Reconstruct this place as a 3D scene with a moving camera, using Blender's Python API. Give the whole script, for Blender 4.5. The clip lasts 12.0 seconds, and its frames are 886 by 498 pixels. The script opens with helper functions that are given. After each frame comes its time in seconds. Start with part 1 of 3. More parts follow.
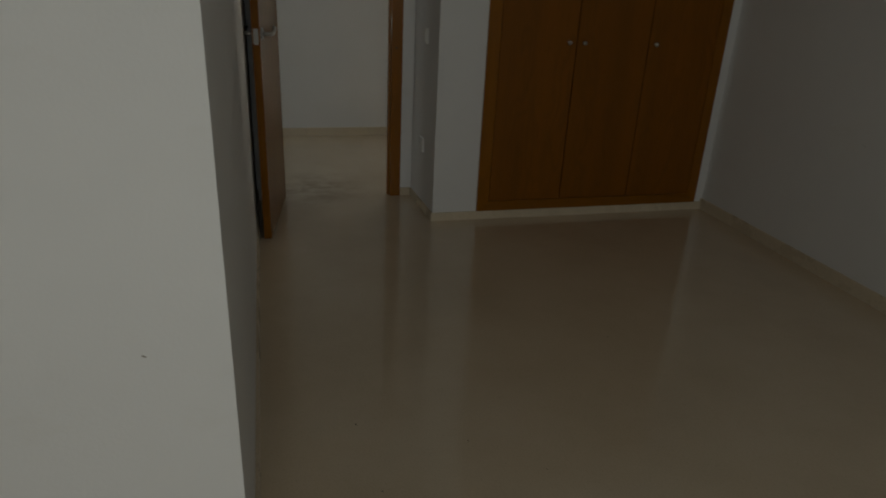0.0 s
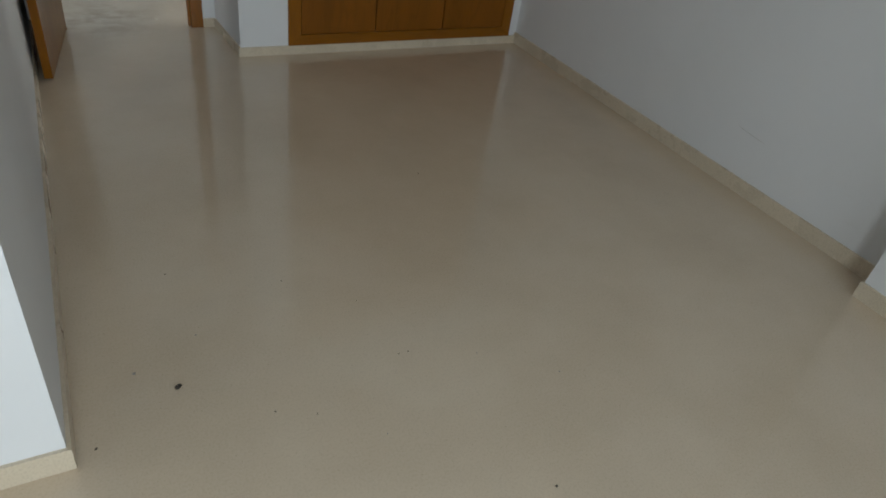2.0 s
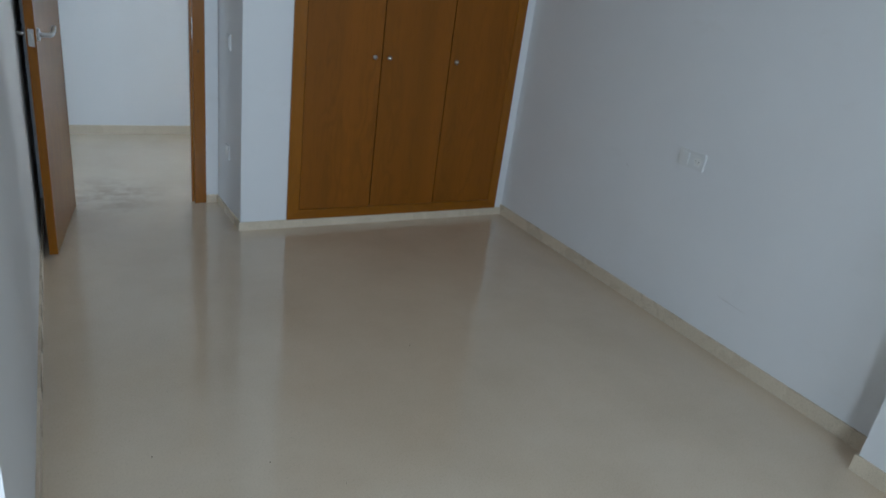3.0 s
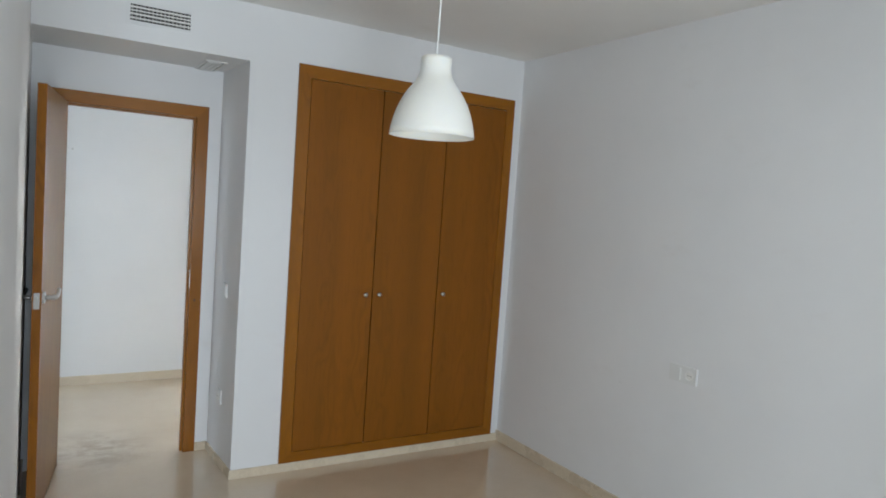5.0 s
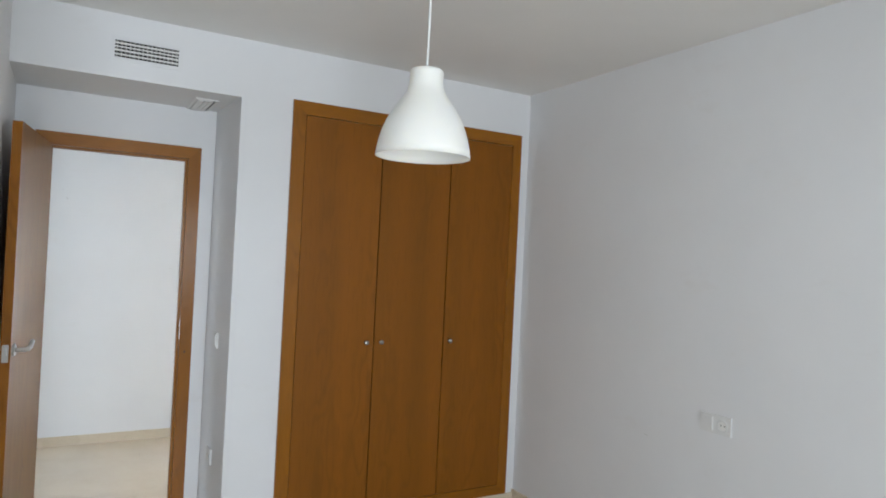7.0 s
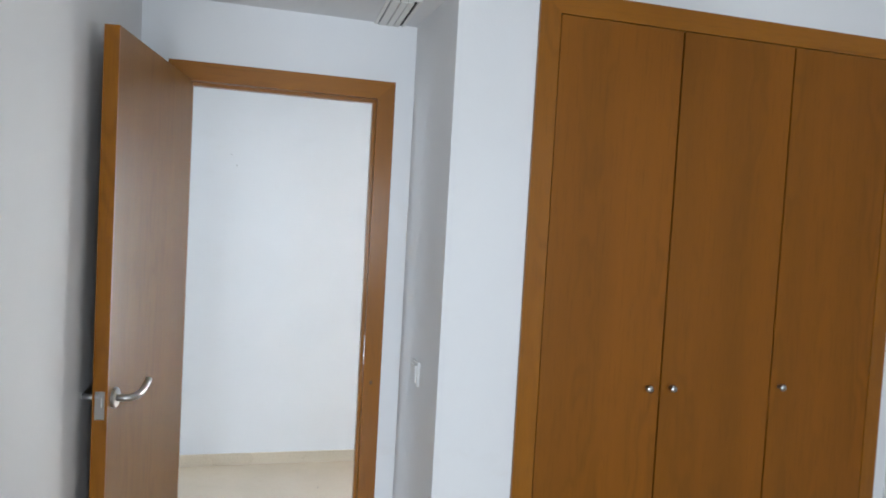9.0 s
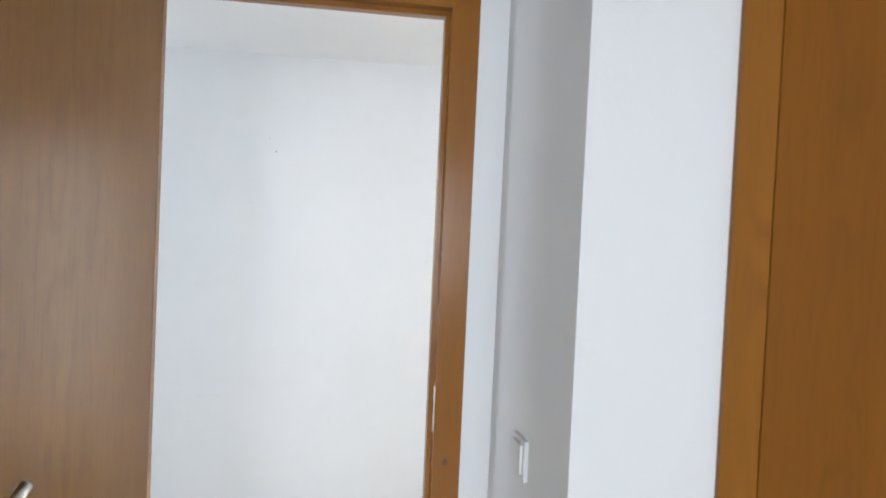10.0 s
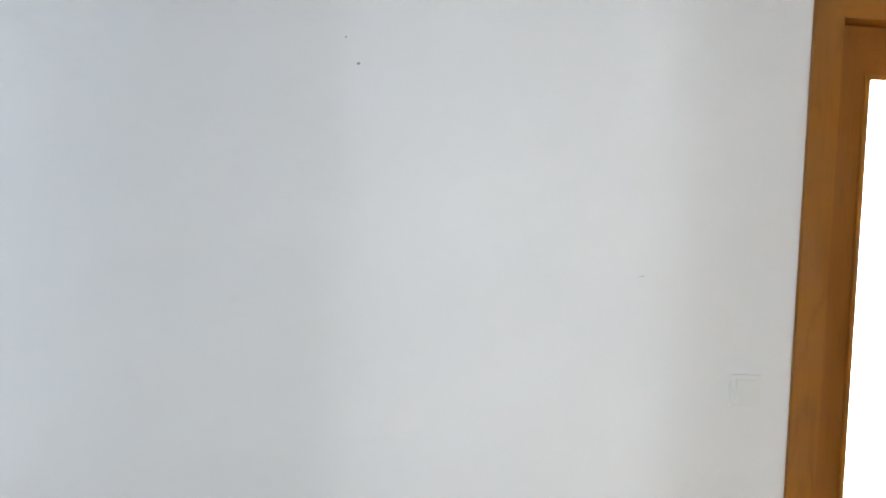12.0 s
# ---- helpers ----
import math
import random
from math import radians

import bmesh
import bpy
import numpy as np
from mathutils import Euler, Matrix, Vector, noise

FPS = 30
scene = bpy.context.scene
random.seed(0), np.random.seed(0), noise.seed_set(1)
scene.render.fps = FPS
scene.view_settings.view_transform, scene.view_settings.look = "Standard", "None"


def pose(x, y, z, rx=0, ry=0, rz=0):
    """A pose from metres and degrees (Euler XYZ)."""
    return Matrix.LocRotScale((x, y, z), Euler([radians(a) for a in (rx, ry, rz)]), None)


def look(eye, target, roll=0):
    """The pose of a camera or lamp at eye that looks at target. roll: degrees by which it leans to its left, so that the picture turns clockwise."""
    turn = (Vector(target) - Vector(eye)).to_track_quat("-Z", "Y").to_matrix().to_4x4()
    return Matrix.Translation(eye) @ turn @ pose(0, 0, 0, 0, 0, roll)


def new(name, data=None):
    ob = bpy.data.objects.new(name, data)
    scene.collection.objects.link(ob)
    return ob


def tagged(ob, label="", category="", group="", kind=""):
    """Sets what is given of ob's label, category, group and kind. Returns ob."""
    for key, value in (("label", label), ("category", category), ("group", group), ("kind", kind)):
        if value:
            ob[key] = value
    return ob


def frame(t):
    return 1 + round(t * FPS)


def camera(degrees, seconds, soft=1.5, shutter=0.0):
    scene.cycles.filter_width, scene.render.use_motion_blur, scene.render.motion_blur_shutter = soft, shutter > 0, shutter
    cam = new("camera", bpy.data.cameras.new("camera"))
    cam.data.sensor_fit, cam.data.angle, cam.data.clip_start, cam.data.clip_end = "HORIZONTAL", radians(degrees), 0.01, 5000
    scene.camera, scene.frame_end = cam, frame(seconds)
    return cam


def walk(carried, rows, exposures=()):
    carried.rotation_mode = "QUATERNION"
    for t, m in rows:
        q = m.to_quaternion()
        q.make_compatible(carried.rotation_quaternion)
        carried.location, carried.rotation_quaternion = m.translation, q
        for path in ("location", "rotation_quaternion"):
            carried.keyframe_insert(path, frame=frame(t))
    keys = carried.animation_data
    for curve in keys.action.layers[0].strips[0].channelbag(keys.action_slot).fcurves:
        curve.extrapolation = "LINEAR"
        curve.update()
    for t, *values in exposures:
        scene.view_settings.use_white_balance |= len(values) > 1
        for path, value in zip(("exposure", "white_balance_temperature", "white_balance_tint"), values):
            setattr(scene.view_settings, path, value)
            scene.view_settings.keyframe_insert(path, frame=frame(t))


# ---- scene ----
import itertools

cam = camera(67.3, 12.0, soft=1.8, shutter=0.15)
PATH = [
    (0, (-2.745, -3.613, 1.393), (-2.257, -1.836, 0.615), 2.8),
    (0.5, (-2.68, -3.673, 1.373), (-1.936, -2.072, 0.433), 6.0),
    (1, (-2.661, -3.69, 1.341), (-1.821, -2.257, 0.227), 8.1),
    (1.5, (-2.66, -3.688, 1.369), (-1.794, -2.337, 0.174), 9.3),
    (2, (-2.657, -3.682, 1.447), (-1.782, -2.312, 0.282), 8.9),
    (2.5, (-2.679, -3.678, 1.498), (-1.749, -2.198, 0.527), 8.3),
    (3, (-2.678, -3.687, 1.55), (-1.717, -2.11, 0.783), 7.9),
    (3.5, (-2.711, -3.684, 1.609), (-1.717, -2.035, 1.07), 6.8),
    (3.7, (-2.706, -3.682, 1.61), (-1.709, -2.01, 1.153), 6.0),
    (5.3, (-2.77, -3.67, 1.617), (-1.729, -1.964, 1.534), 3.9),
    (5.5, (-2.759, -3.663, 1.637), (-1.718, -1.957, 1.588), 3.9),
    (6, (-2.788, -3.642, 1.589), (-1.738, -1.94, 1.598), 3.2),
    (6.5, (-2.712, -3.627, 1.563), (-1.675, -1.917, 1.581), 2.9),
    (7, (-2.581, -3.493, 1.549), (-1.595, -1.754, 1.569), 2.8),
    (7.5, (-2.493, -3.211, 1.54), (-1.673, -1.387, 1.536), 2.9),
    (7.7, (-2.46, -3.054, 1.53), (-1.701, -1.204, 1.535), 2.5),
    (9.3, (-2.3, -1.763, 1.586), (-1.869, 0.188, 1.487), 3.1),
    (9.5, (-2.227, -1.559, 1.525), (-1.852, 0.405, 1.477), 2.7),
    (10, (-2.219, -1.089, 1.491), (-1.94, 0.891, 1.441), 2.6),
    (10.5, (-2.25, -0.66, 1.484), (-2.072, 1.332, 1.438), 2.6),
    (10.8, (-2.253, -0.396, 1.455), (-2.108, 1.598, 1.415), 2.6),
    (11, (-2.267, -0.247, 1.435), (-2.139, 1.748, 1.416), 3.0),
    (11.2, (-2.282, -0.098, 1.435), (-2.196, 1.9, 1.4), 2.7),
    (11.5, (-2.302, 0.126, 1.445), (-2.272, 2.125, 1.403), 2.8),
    (11.8, (-2.418, 0.356, 1.465), (-2.318, 2.352, 1.393), 2.6),
    (12, (-2.483, 0.517, 1.458), (-2.332, 2.51, 1.378), 2.3),
]
walk(cam, [(t, look(eye, target, roll)) for t, eye, target, roll in PATH], [
    (0, -3.50, 7500, 6), (0.5, -2.52, 7600, 8), (1, -2.14, 7200, 6), (1.5, -1.94, 6550, 4), (2, -1.75, 6250, 5), (2.5, -1.62, 5450, 5),
    (3, -1.42, 5450, 4), (3.5, -1.23, 5550, 4), (3.7, -1.14, 5550, 4), (5.3, -0.84, 6200, 8), (7.5, -0.66, 6150, 9), (9.5, -0.42, 5900, 9), (10, -0.32, 6150, 10), (10.5, -0.22, 6400, 11), (11, -0.32, 6600, 13), (11.5, -0.54, 6400, 9), (12, -0.62, 6300, 10)])


# ---- world, sun, lamps ----
world = bpy.data.worlds.new("world")
scene.world = world
world.use_nodes = True
wn = world.node_tree
sky = wn.nodes.new("ShaderNodeTexSky")
sky.sky_type, sky.sun_disc = "NISHITA", False
sky.sun_elevation, sky.sun_rotation = radians(42), radians(20)
wn.links.new(sky.outputs["Color"], wn.nodes["Background"].inputs["Color"])
wn.nodes["Background"].inputs["Strength"].default_value = 0.10

sun = new("sun", bpy.data.lights.new("sun", "SUN"))
sun.data.energy, sun.data.angle, sun.data.color = 3.0, radians(0.5), (1.0, 0.95, 0.88)
sun.matrix_world = look((2.0, 9.0, 8.0), (0.0, 2.5, 0.0))


def area(name, place, target, w, h, energy, color):
    lamp = new(name, bpy.data.lights.new(name, "AREA"))
    lamp.data.shape, lamp.data.size, lamp.data.size_y = "RECTANGLE", w, h
    lamp.data.energy, lamp.data.color = energy, color
    lamp.matrix_world = look(place, target)
    return lamp


for name, x, z, w, h, power in (("balcony_door_light", -3.00, 0.88, 0.75, 1.45, 100), ("bedroom_window_light", -1.56, 1.52, 1.1, 1.15, 42)):
    lamp_area = area(name, (x, -5.38, z), (x, 0, z), w, h, power, (0.87, 0.94, 0.99))
    lamp_area.data.spread = radians(145)
area("living_window_light", (-0.5, 4.66, 1.1), (-0.4, 0, 1.1), 1.9, 2.0, 1120, (0.98, 0.985, 0.95))
# added fill lamp without a known source, brightens the hall from its unseen west end
area("hall_fill_light", (-5.62, 1.40, 1.25), (0, 1.40, 1.25), 1.05, 1.85, 62, (0.78, 0.90, 1.0))


# ---- materials ----
def material(name, color, rough=0.5, metal=0.0, coat=0.0, spec=0.5):
    m = bpy.data.materials.new(name)
    m.use_nodes = True
    p = m.node_tree.nodes["Principled BSDF"]
    p.inputs["Base Color"].default_value = (*color, 1)
    p.inputs["Roughness"].default_value = rough
    p.inputs["Metallic"].default_value = metal
    p.inputs["Coat Weight"].default_value = coat
    p.inputs["Specular IOR Level"].default_value = spec
    return m, m.node_tree.nodes, m.node_tree.links, p


def coords(nodes, links, scale=(1, 1, 1), rot=(0, 0, 0), kind="Object"):
    tc, mp = nodes.new("ShaderNodeTexCoord"), nodes.new("ShaderNodeMapping")
    mp.inputs["Scale"].default_value = scale
    mp.inputs["Rotation"].default_value = [radians(a) for a in rot]
    links.new(tc.outputs[kind], mp.inputs["Vector"])
    return mp.outputs["Vector"]


def noise_tex(nodes, links, vec, scale, detail=4.0, rough=0.55):
    n = nodes.new("ShaderNodeTexNoise")
    n.inputs["Scale"].default_value, n.inputs["Detail"].default_value, n.inputs["Roughness"].default_value = scale, detail, rough
    links.new(vec, n.inputs["Vector"])
    return n.outputs["Fac"]


def ramp(nodes, links, fac, stops):
    r = nodes.new("ShaderNodeValToRGB")
    while len(r.color_ramp.elements) < len(stops):
        r.color_ramp.elements.new(0.5)
    for e, (at, c) in zip(r.color_ramp.elements, stops):
        e.position, e.color = at, (*c, 1) if len(c) == 3 else c
    links.new(fac, r.inputs["Fac"])
    return r.outputs["Color"]


def mixed(nodes, links, fac, a, b, blend="MIX"):
    m = nodes.new("ShaderNodeMix")
    m.data_type, m.blend_type = "RGBA", blend
    for value, key in ((fac, 0), (a, 6), (b, 7)):
        if isinstance(value, (int, float)):
            m.inputs[key].default_value = value
        elif isinstance(value, tuple):
            m.inputs[key].default_value = (*value, 1)
        else:
            links.new(value, m.inputs[key])
    return m.outputs[2]


def maths(nodes, links, op, a, b=0.0):
    m = nodes.new("ShaderNodeMath")
    m.operation = op
    for key, value in enumerate((a, b)):
        if isinstance(value, (int, float)):
            m.inputs[key].default_value = value
        else:
            links.new(value, m.inputs[key])
    return m.outputs[0]


def bump(nodes, links, p, height, strength, distance=0.002):
    b = nodes.new("ShaderNodeBump")
    b.inputs["Strength"].default_value, b.inputs["Distance"].default_value = strength, distance
    links.new(height, b.inputs["Height"])
    links.new(b.outputs["Normal"], p.inputs["Normal"])


def plaster(name, color, dirt):
    m, n, l, p = material(name, color, 0.62, spec=0.3)
    v = coords(n, l)
    big = noise_tex(n, l, v, 0.9, 5, 0.6)
    col = ramp(n, l, big, ((0.35, dirt), (0.62, color)))
    smudge = noise_tex(n, l, coords(n, l, (1, 1, 2.2)), 2.6, 6, 0.7)
    fac = maths(n, l, "MULTIPLY", ramp(n, l, smudge, ((0.60, (0, 0, 0)), (0.80, (1, 1, 1)))), 0.22)
    col = mixed(n, l, fac, col, (0.60, 0.56, 0.50))
    l.new(col, p.inputs["Base Color"])
    fine = noise_tex(n, l, v, 120, 3, 0.6)
    wave = noise_tex(n, l, v, 5, 3, 0.5)
    h = maths(n, l, "ADD", maths(n, l, "MULTIPLY", fine, 0.25), wave)
    bump(n, l, p, h, 0.5, 0.003)
    return m


PAINT = plaster("wall_paint", (0.77, 0.77, 0.775), (0.735, 0.735, 0.74))
CEIL = plaster("ceiling_paint", (0.80, 0.79, 0.77), (0.77, 0.76, 0.74))


def stone(name, base, vein, light, rough, speckle):
    m, n, l, p = material(name, base, rough, spec=0.5)
    v = coords(n, l)
    cloud = noise_tex(n, l, v, 1.3, 7, 0.62)
    col = ramp(n, l, cloud, ((0.32, vein), (0.52, base), (0.72, light)))
    grit = noise_tex(n, l, v, 150, 3, 0.7)
    col = mixed(n, l, speckle, col, ramp(n, l, grit, ((0.38, (0.20, 0.15, 0.10)), (0.5, base), (0.64, (0.72, 0.66, 0.55)))))
    vo = n.new("ShaderNodeTexVoronoi")
    vo.inputs["Scale"].default_value = 60
    l.new(v, vo.inputs["Vector"])
    fleck = maths(n, l, "MULTIPLY", maths(n, l, "LESS_THAN", vo.outputs["Distance"], 0.10), 0.22)
    col = mixed(n, l, fleck, col, (0.26, 0.20, 0.13))
    l.new(col, p.inputs["Base Color"])
    smear = noise_tex(n, l, v, 3.0, 6, 0.65)
    r = n.new("ShaderNodeMapRange")
    r.inputs["From Min"].default_value, r.inputs["From Max"].default_value = 0.3, 0.7
    r.inputs["To Min"].default_value, r.inputs["To Max"].default_value = rough * 0.8, rough * 1.35
    l.new(smear, r.inputs["Value"])
    l.new(r.outputs["Result"], p.inputs["Roughness"])
    bump(n, l, p, noise_tex(n, l, v, 2.0, 2, 0.4), 0.06, 0.002)
    return m, n, l, p, col


FLOOR, n, l, p, col = stone("polished_marble_floor", (0.66, 0.545, 0.405), (0.60, 0.488, 0.355), (0.71, 0.60, 0.46), 0.16, 0.09)
# worn, dirty patches where people walk in the hall doorway
gp = n.new("ShaderNodeNewGeometry")
vm = n.new("ShaderNodeVectorMath")
vm.operation = "DISTANCE"
vm.inputs[1].default_value = (-2.48, 0.70, 0)
l.new(gp.outputs["Position"], vm.inputs[0])
near = n.new("ShaderNodeMapRange")
near.inputs["From Min"].default_value, near.inputs["From Max"].default_value = 0.02, 0.42
near.inputs["To Min"].default_value, near.inputs["To Max"].default_value = 1.0, 0.0
l.new(vm.outputs["Value"], near.inputs["Value"])
dirt = ramp(n, l, noise_tex(n, l, coords(n, l, (1, 1.6, 1)), 4.5, 6, 0.7), ((0.42, (0, 0, 0)), (0.62, (1, 1, 1))))
fac = maths(n, l, "MULTIPLY", maths(n, l, "MULTIPLY", dirt, near.outputs["Result"]), 0.80)
l.new(mixed(n, l, fac, col, (0.27, 0.21, 0.15)), p.inputs["Base Color"])
p.inputs["Coat Weight"].default_value, p.inputs["Coat Roughness"].default_value = 0.6, 0.05
SKIRT = stone("marble_skirting", (0.65, 0.555, 0.42), (0.61, 0.515, 0.385), (0.69, 0.60, 0.465), 0.26, 0.15)[0]


def wood(name, base, dark, axis="z", coat=0.04, rough=0.46, sheen=0.18):
    """Varnished oak veneer with the grain along one axis."""
    m, n, l, p = material(name, base, rough, coat=coat, spec=0.2)
    p.inputs["Coat Roughness"].default_value = sheen
    s = {"z": (1, 1, 0.055), "x": (0.055, 1, 1), "y": (1, 0.055, 1)}[axis]
    tc, oi = n.new("ShaderNodeTexCoord"), n.new("ShaderNodeObjectInfo")
    sh, mp = n.new("ShaderNodeVectorMath"), n.new("ShaderNodeMapping")
    sh.operation = "ADD"
    l.new(tc.outputs["Object"], sh.inputs[0])
    comb = n.new("ShaderNodeCombineXYZ")
    for k in range(3):
        l.new(maths(n, l, "MULTIPLY", oi.outputs["Random"], 17.0 + 5 * k), comb.inputs[k])
    l.new(comb.outputs[0], sh.inputs[1])
    mp.inputs["Scale"].default_value = s
    l.new(sh.outputs[0], mp.inputs["Vector"])
    v = mp.outputs["Vector"]
    flame = n.new("ShaderNodeMapping")
    flame.inputs["Scale"].default_value = tuple(0.26 if c < 1 else 1 for c in s)
    l.new(sh.outputs[0], flame.inputs["Vector"])
    field = noise_tex(n, l, flame.outputs["Vector"], 4.5, 3, 0.55)
    rings = maths(n, l, "SINE", maths(n, l, "MULTIPLY", field, 62.0))
    rings = maths(n, l, "POWER", maths(n, l, "ADD", maths(n, l, "MULTIPLY", rings, 0.5), 0.5), 2.2)
    pores = noise_tex(n, l, v, 140, 4, 0.7)
    broad = noise_tex(n, l, v, 6, 3, 0.5)
    mid = tuple(0.5 * (a + b) for a, b in zip(base, dark))
    col = ramp(n, l, broad, ((0.3, mid), (0.65, base)))
    column = ramp(n, l, noise_tex(n, l, v, 7.0, 1, 0.4), ((0.46, (0.12, 0.12, 0.12)), (0.60, (1, 1, 1))))
    col = mixed(n, l, maths(n, l, "MULTIPLY", maths(n, l, "MULTIPLY", rings, column), 0.38), col, dark)
    pf = maths(n, l, "MULTIPLY", ramp(n, l, pores, ((0.52, (0, 0, 0)), (0.66, (1, 1, 1)))), 0.22)
    col = mixed(n, l, pf, col, tuple(0.6 * c for c in dark))
    l.new(col, p.inputs["Base Color"])
    bump(n, l, p, maths(n, l, "ADD", pores, maths(n, l, "MULTIPLY", rings, 0.3)), 0.10, 0.0006)
    return m


OAK_BASE, OAK_DARK = (0.238, 0.081, 0.0045), (0.148, 0.054, 0.003)
OAK, OAK_X = wood("oak_veneer", OAK_BASE, OAK_DARK), wood("oak_veneer_across", OAK_BASE, OAK_DARK, "x")
OAK_LEAF = wood("varnished_oak_leaf", (0.228, 0.100, 0.009), OAK_DARK, "z", 0.15, 0.48, 0.22)
OAK_FRAME = wood("oak_frame", (0.285, 0.106, 0.006), (0.165, 0.054, 0.003), "z", 0.25, 0.32)
OAK_FRAME_X = wood("oak_frame_across", (0.285, 0.106, 0.006), (0.165, 0.054, 0.003), "x", 0.25, 0.32)


def plain(name, color, rough=0.4, metal=0.0, coat=0.0):
    m, n, l, p = material(name, color, rough, metal, coat)
    v = coords(n, l)
    f = noise_tex(n, l, v, 40, 3)
    r = n.new("ShaderNodeMapRange")
    r.inputs["To Min"].default_value, r.inputs["To Max"].default_value = rough * 0.85, rough * 1.2
    l.new(f, r.inputs["Value"])
    l.new(r.outputs["Result"], p.inputs["Roughness"])
    return m


STEEL = plain("brushed_steel", (0.50, 0.49, 0.47), 0.28, 1.0)
PLASTIC = plain("white_plastic", (0.72, 0.72, 0.71), 0.35)
# dark colour for the shade inside small holes that aren't cut
HOLE_SHADE = plain("hole_shade", (0.05, 0.05, 0.05), 0.5)
VENT_WHITE = plain("vent_enamel", (0.78, 0.77, 0.74), 0.4)
# near-black colour that stands in for the shade inside both vents
VENT_SHADE = plain("vent_shade", (0.02, 0.018, 0.016), 0.9)
SHADE = plain("lamp_shade_white", (0.80, 0.79, 0.745), 0.5)
SHADE.node_tree.nodes["Principled BSDF"].inputs["Subsurface Weight"].default_value = 0.6
SHADE.node_tree.nodes["Principled BSDF"].inputs["Subsurface Radius"].default_value = (0.06, 0.055, 0.045)
CORD = plain("white_cord", (0.78, 0.78, 0.76), 0.5)
BULB = plain("bulb_glass", (0.85, 0.85, 0.82), 0.2)
ALU = plain("white_aluminium", (0.75, 0.75, 0.75), 0.35)
RUBBISH = plain("dry_debris", (0.05, 0.04, 0.03), 0.8)
SCUFF = plain("scuff_grey", (0.30, 0.28, 0.26), 0.7)
FAINT = plain("faint_scuff", (0.56, 0.55, 0.53), 0.7)
CARCASS = plain("wardrobe_inside", (0.30, 0.20, 0.10), 0.6)
KNOT = plain("oak_knot", (0.10, 0.040, 0.004), 0.45)
GROUND = plain("terrace_tiles", (0.33, 0.27, 0.21), 0.7)
GLASS, gn, gl, gp2 = material("clear_glass", (1, 1, 1), 0.0)
gp2.inputs["Transmission Weight"].default_value = 1.0
FROST, gn, gl, gp2 = material("frosted_glass", (0.95, 0.96, 0.95), 0.45)
gp2.inputs["Transmission Weight"].default_value = 1.0


# ---- mesh helpers ----
def cuboid(bm, x0, y0, z0, x1, y1, z1):
    vs = [bm.verts.new(c) for c in itertools.product((x0, x1), (y0, y1), (z0, z1))]
    for q in ((0, 1, 3, 2), (4, 6, 7, 5), (0, 4, 5, 1), (2, 3, 7, 6), (0, 2, 6, 4), (1, 5, 7, 3)):
        bm.faces.new([vs[i] for i in q])
    return vs


def prism(bm, outline, z0, z1):
    """A solid over an outline of (x, y), counter-clockwise."""
    lo, hi = [bm.verts.new((x, y, z0)) for x, y in outline], [bm.verts.new((x, y, z1)) for x, y in outline]
    k = len(outline)
    bm.faces.new(lo[::-1]), bm.faces.new(hi)
    for i in range(k):
        bm.faces.new((lo[i], lo[(i + 1) % k], hi[(i + 1) % k], hi[i]))


def slab(bm, outline, y0, y1):
    """A solid over an outline of (x, z), between two depths y."""
    a, b = [bm.verts.new((x, y0, z)) for x, z in outline], [bm.verts.new((x, y1, z)) for x, z in outline]
    k = len(outline)
    bm.faces.new(a), bm.faces.new(b[::-1])
    for i in range(k):
        bm.faces.new((a[(i + 1) % k], a[i], b[i], b[(i + 1) % k]))


def lathe(bm, profile, steps=40, axis="z"):
    """Turns a profile of (radius, height) round the axis; a radius of 0 closes it."""
    rings = []
    for r, h in profile:
        ring = []
        for i in range(steps if r > 1e-6 else 1):
            a = 2 * math.pi * i / steps
            c, s = r * math.cos(a), r * math.sin(a)
            ring.append(bm.verts.new({"z": (c, s, h), "y": (c, h, s), "x": (h, c, s)}[axis]))
        rings.append(ring)
    for a, b in zip(rings, rings[1:]):
        for i in range(steps):
            j = (i + 1) % steps
            quad = [a[i % len(a)], a[j % len(a)], b[j % len(b)], b[i % len(b)]]
            quad = [v for k, v in enumerate(quad) if v not in quad[:k]]
            if len(quad) > 2:
                bm.faces.new(quad)


def tube(bm, path, radius, steps=12):
    """A round bar along a path of points, closed at its ends."""
    pts = [Vector(q) for q in path]
    rings = []
    for i, q in enumerate(pts):
        d = (pts[min(i + 1, len(pts) - 1)] - pts[max(i - 1, 0)]).normalized()
        u = d.orthogonal().normalized() if i == 0 else (u - d * u.dot(d)).normalized()
        w = d.cross(u)
        rings.append([bm.verts.new(q + radius * (math.cos(a) * u + math.sin(a) * w)) for a in (2 * math.pi * k / steps for k in range(steps))])
    for a, b in zip(rings, rings[1:]):
        for i in range(steps):
            bm.faces.new((a[i], a[(i + 1) % steps], b[(i + 1) % steps], b[i]))
    bm.faces.new(rings[0][::-1]), bm.faces.new(rings[-1])


def part(name, bm, mat, parent=None, label="", bevel=0.0, smooth=False, segments=2, solid=0.0):
    if bevel:
        edges = [e for e in bm.edges if len(e.link_faces) == 2 and e.calc_face_angle(0) > 0.5]
        bmesh.ops.bevel(bm, geom=edges, offset=bevel, segments=segments, profile=0.5, affect="EDGES", clamp_overlap=True)
    bmesh.ops.recalc_face_normals(bm, faces=bm.faces)
    me = bpy.data.meshes.new(name)
    bm.to_mesh(me)
    bm.free()
    me.materials.append(mat)
    if smooth:
        me.polygons.foreach_set("use_smooth", [True] * len(me.polygons))
    ob = new(name, me)
    ob.parent = parent
    return tagged(ob, label)


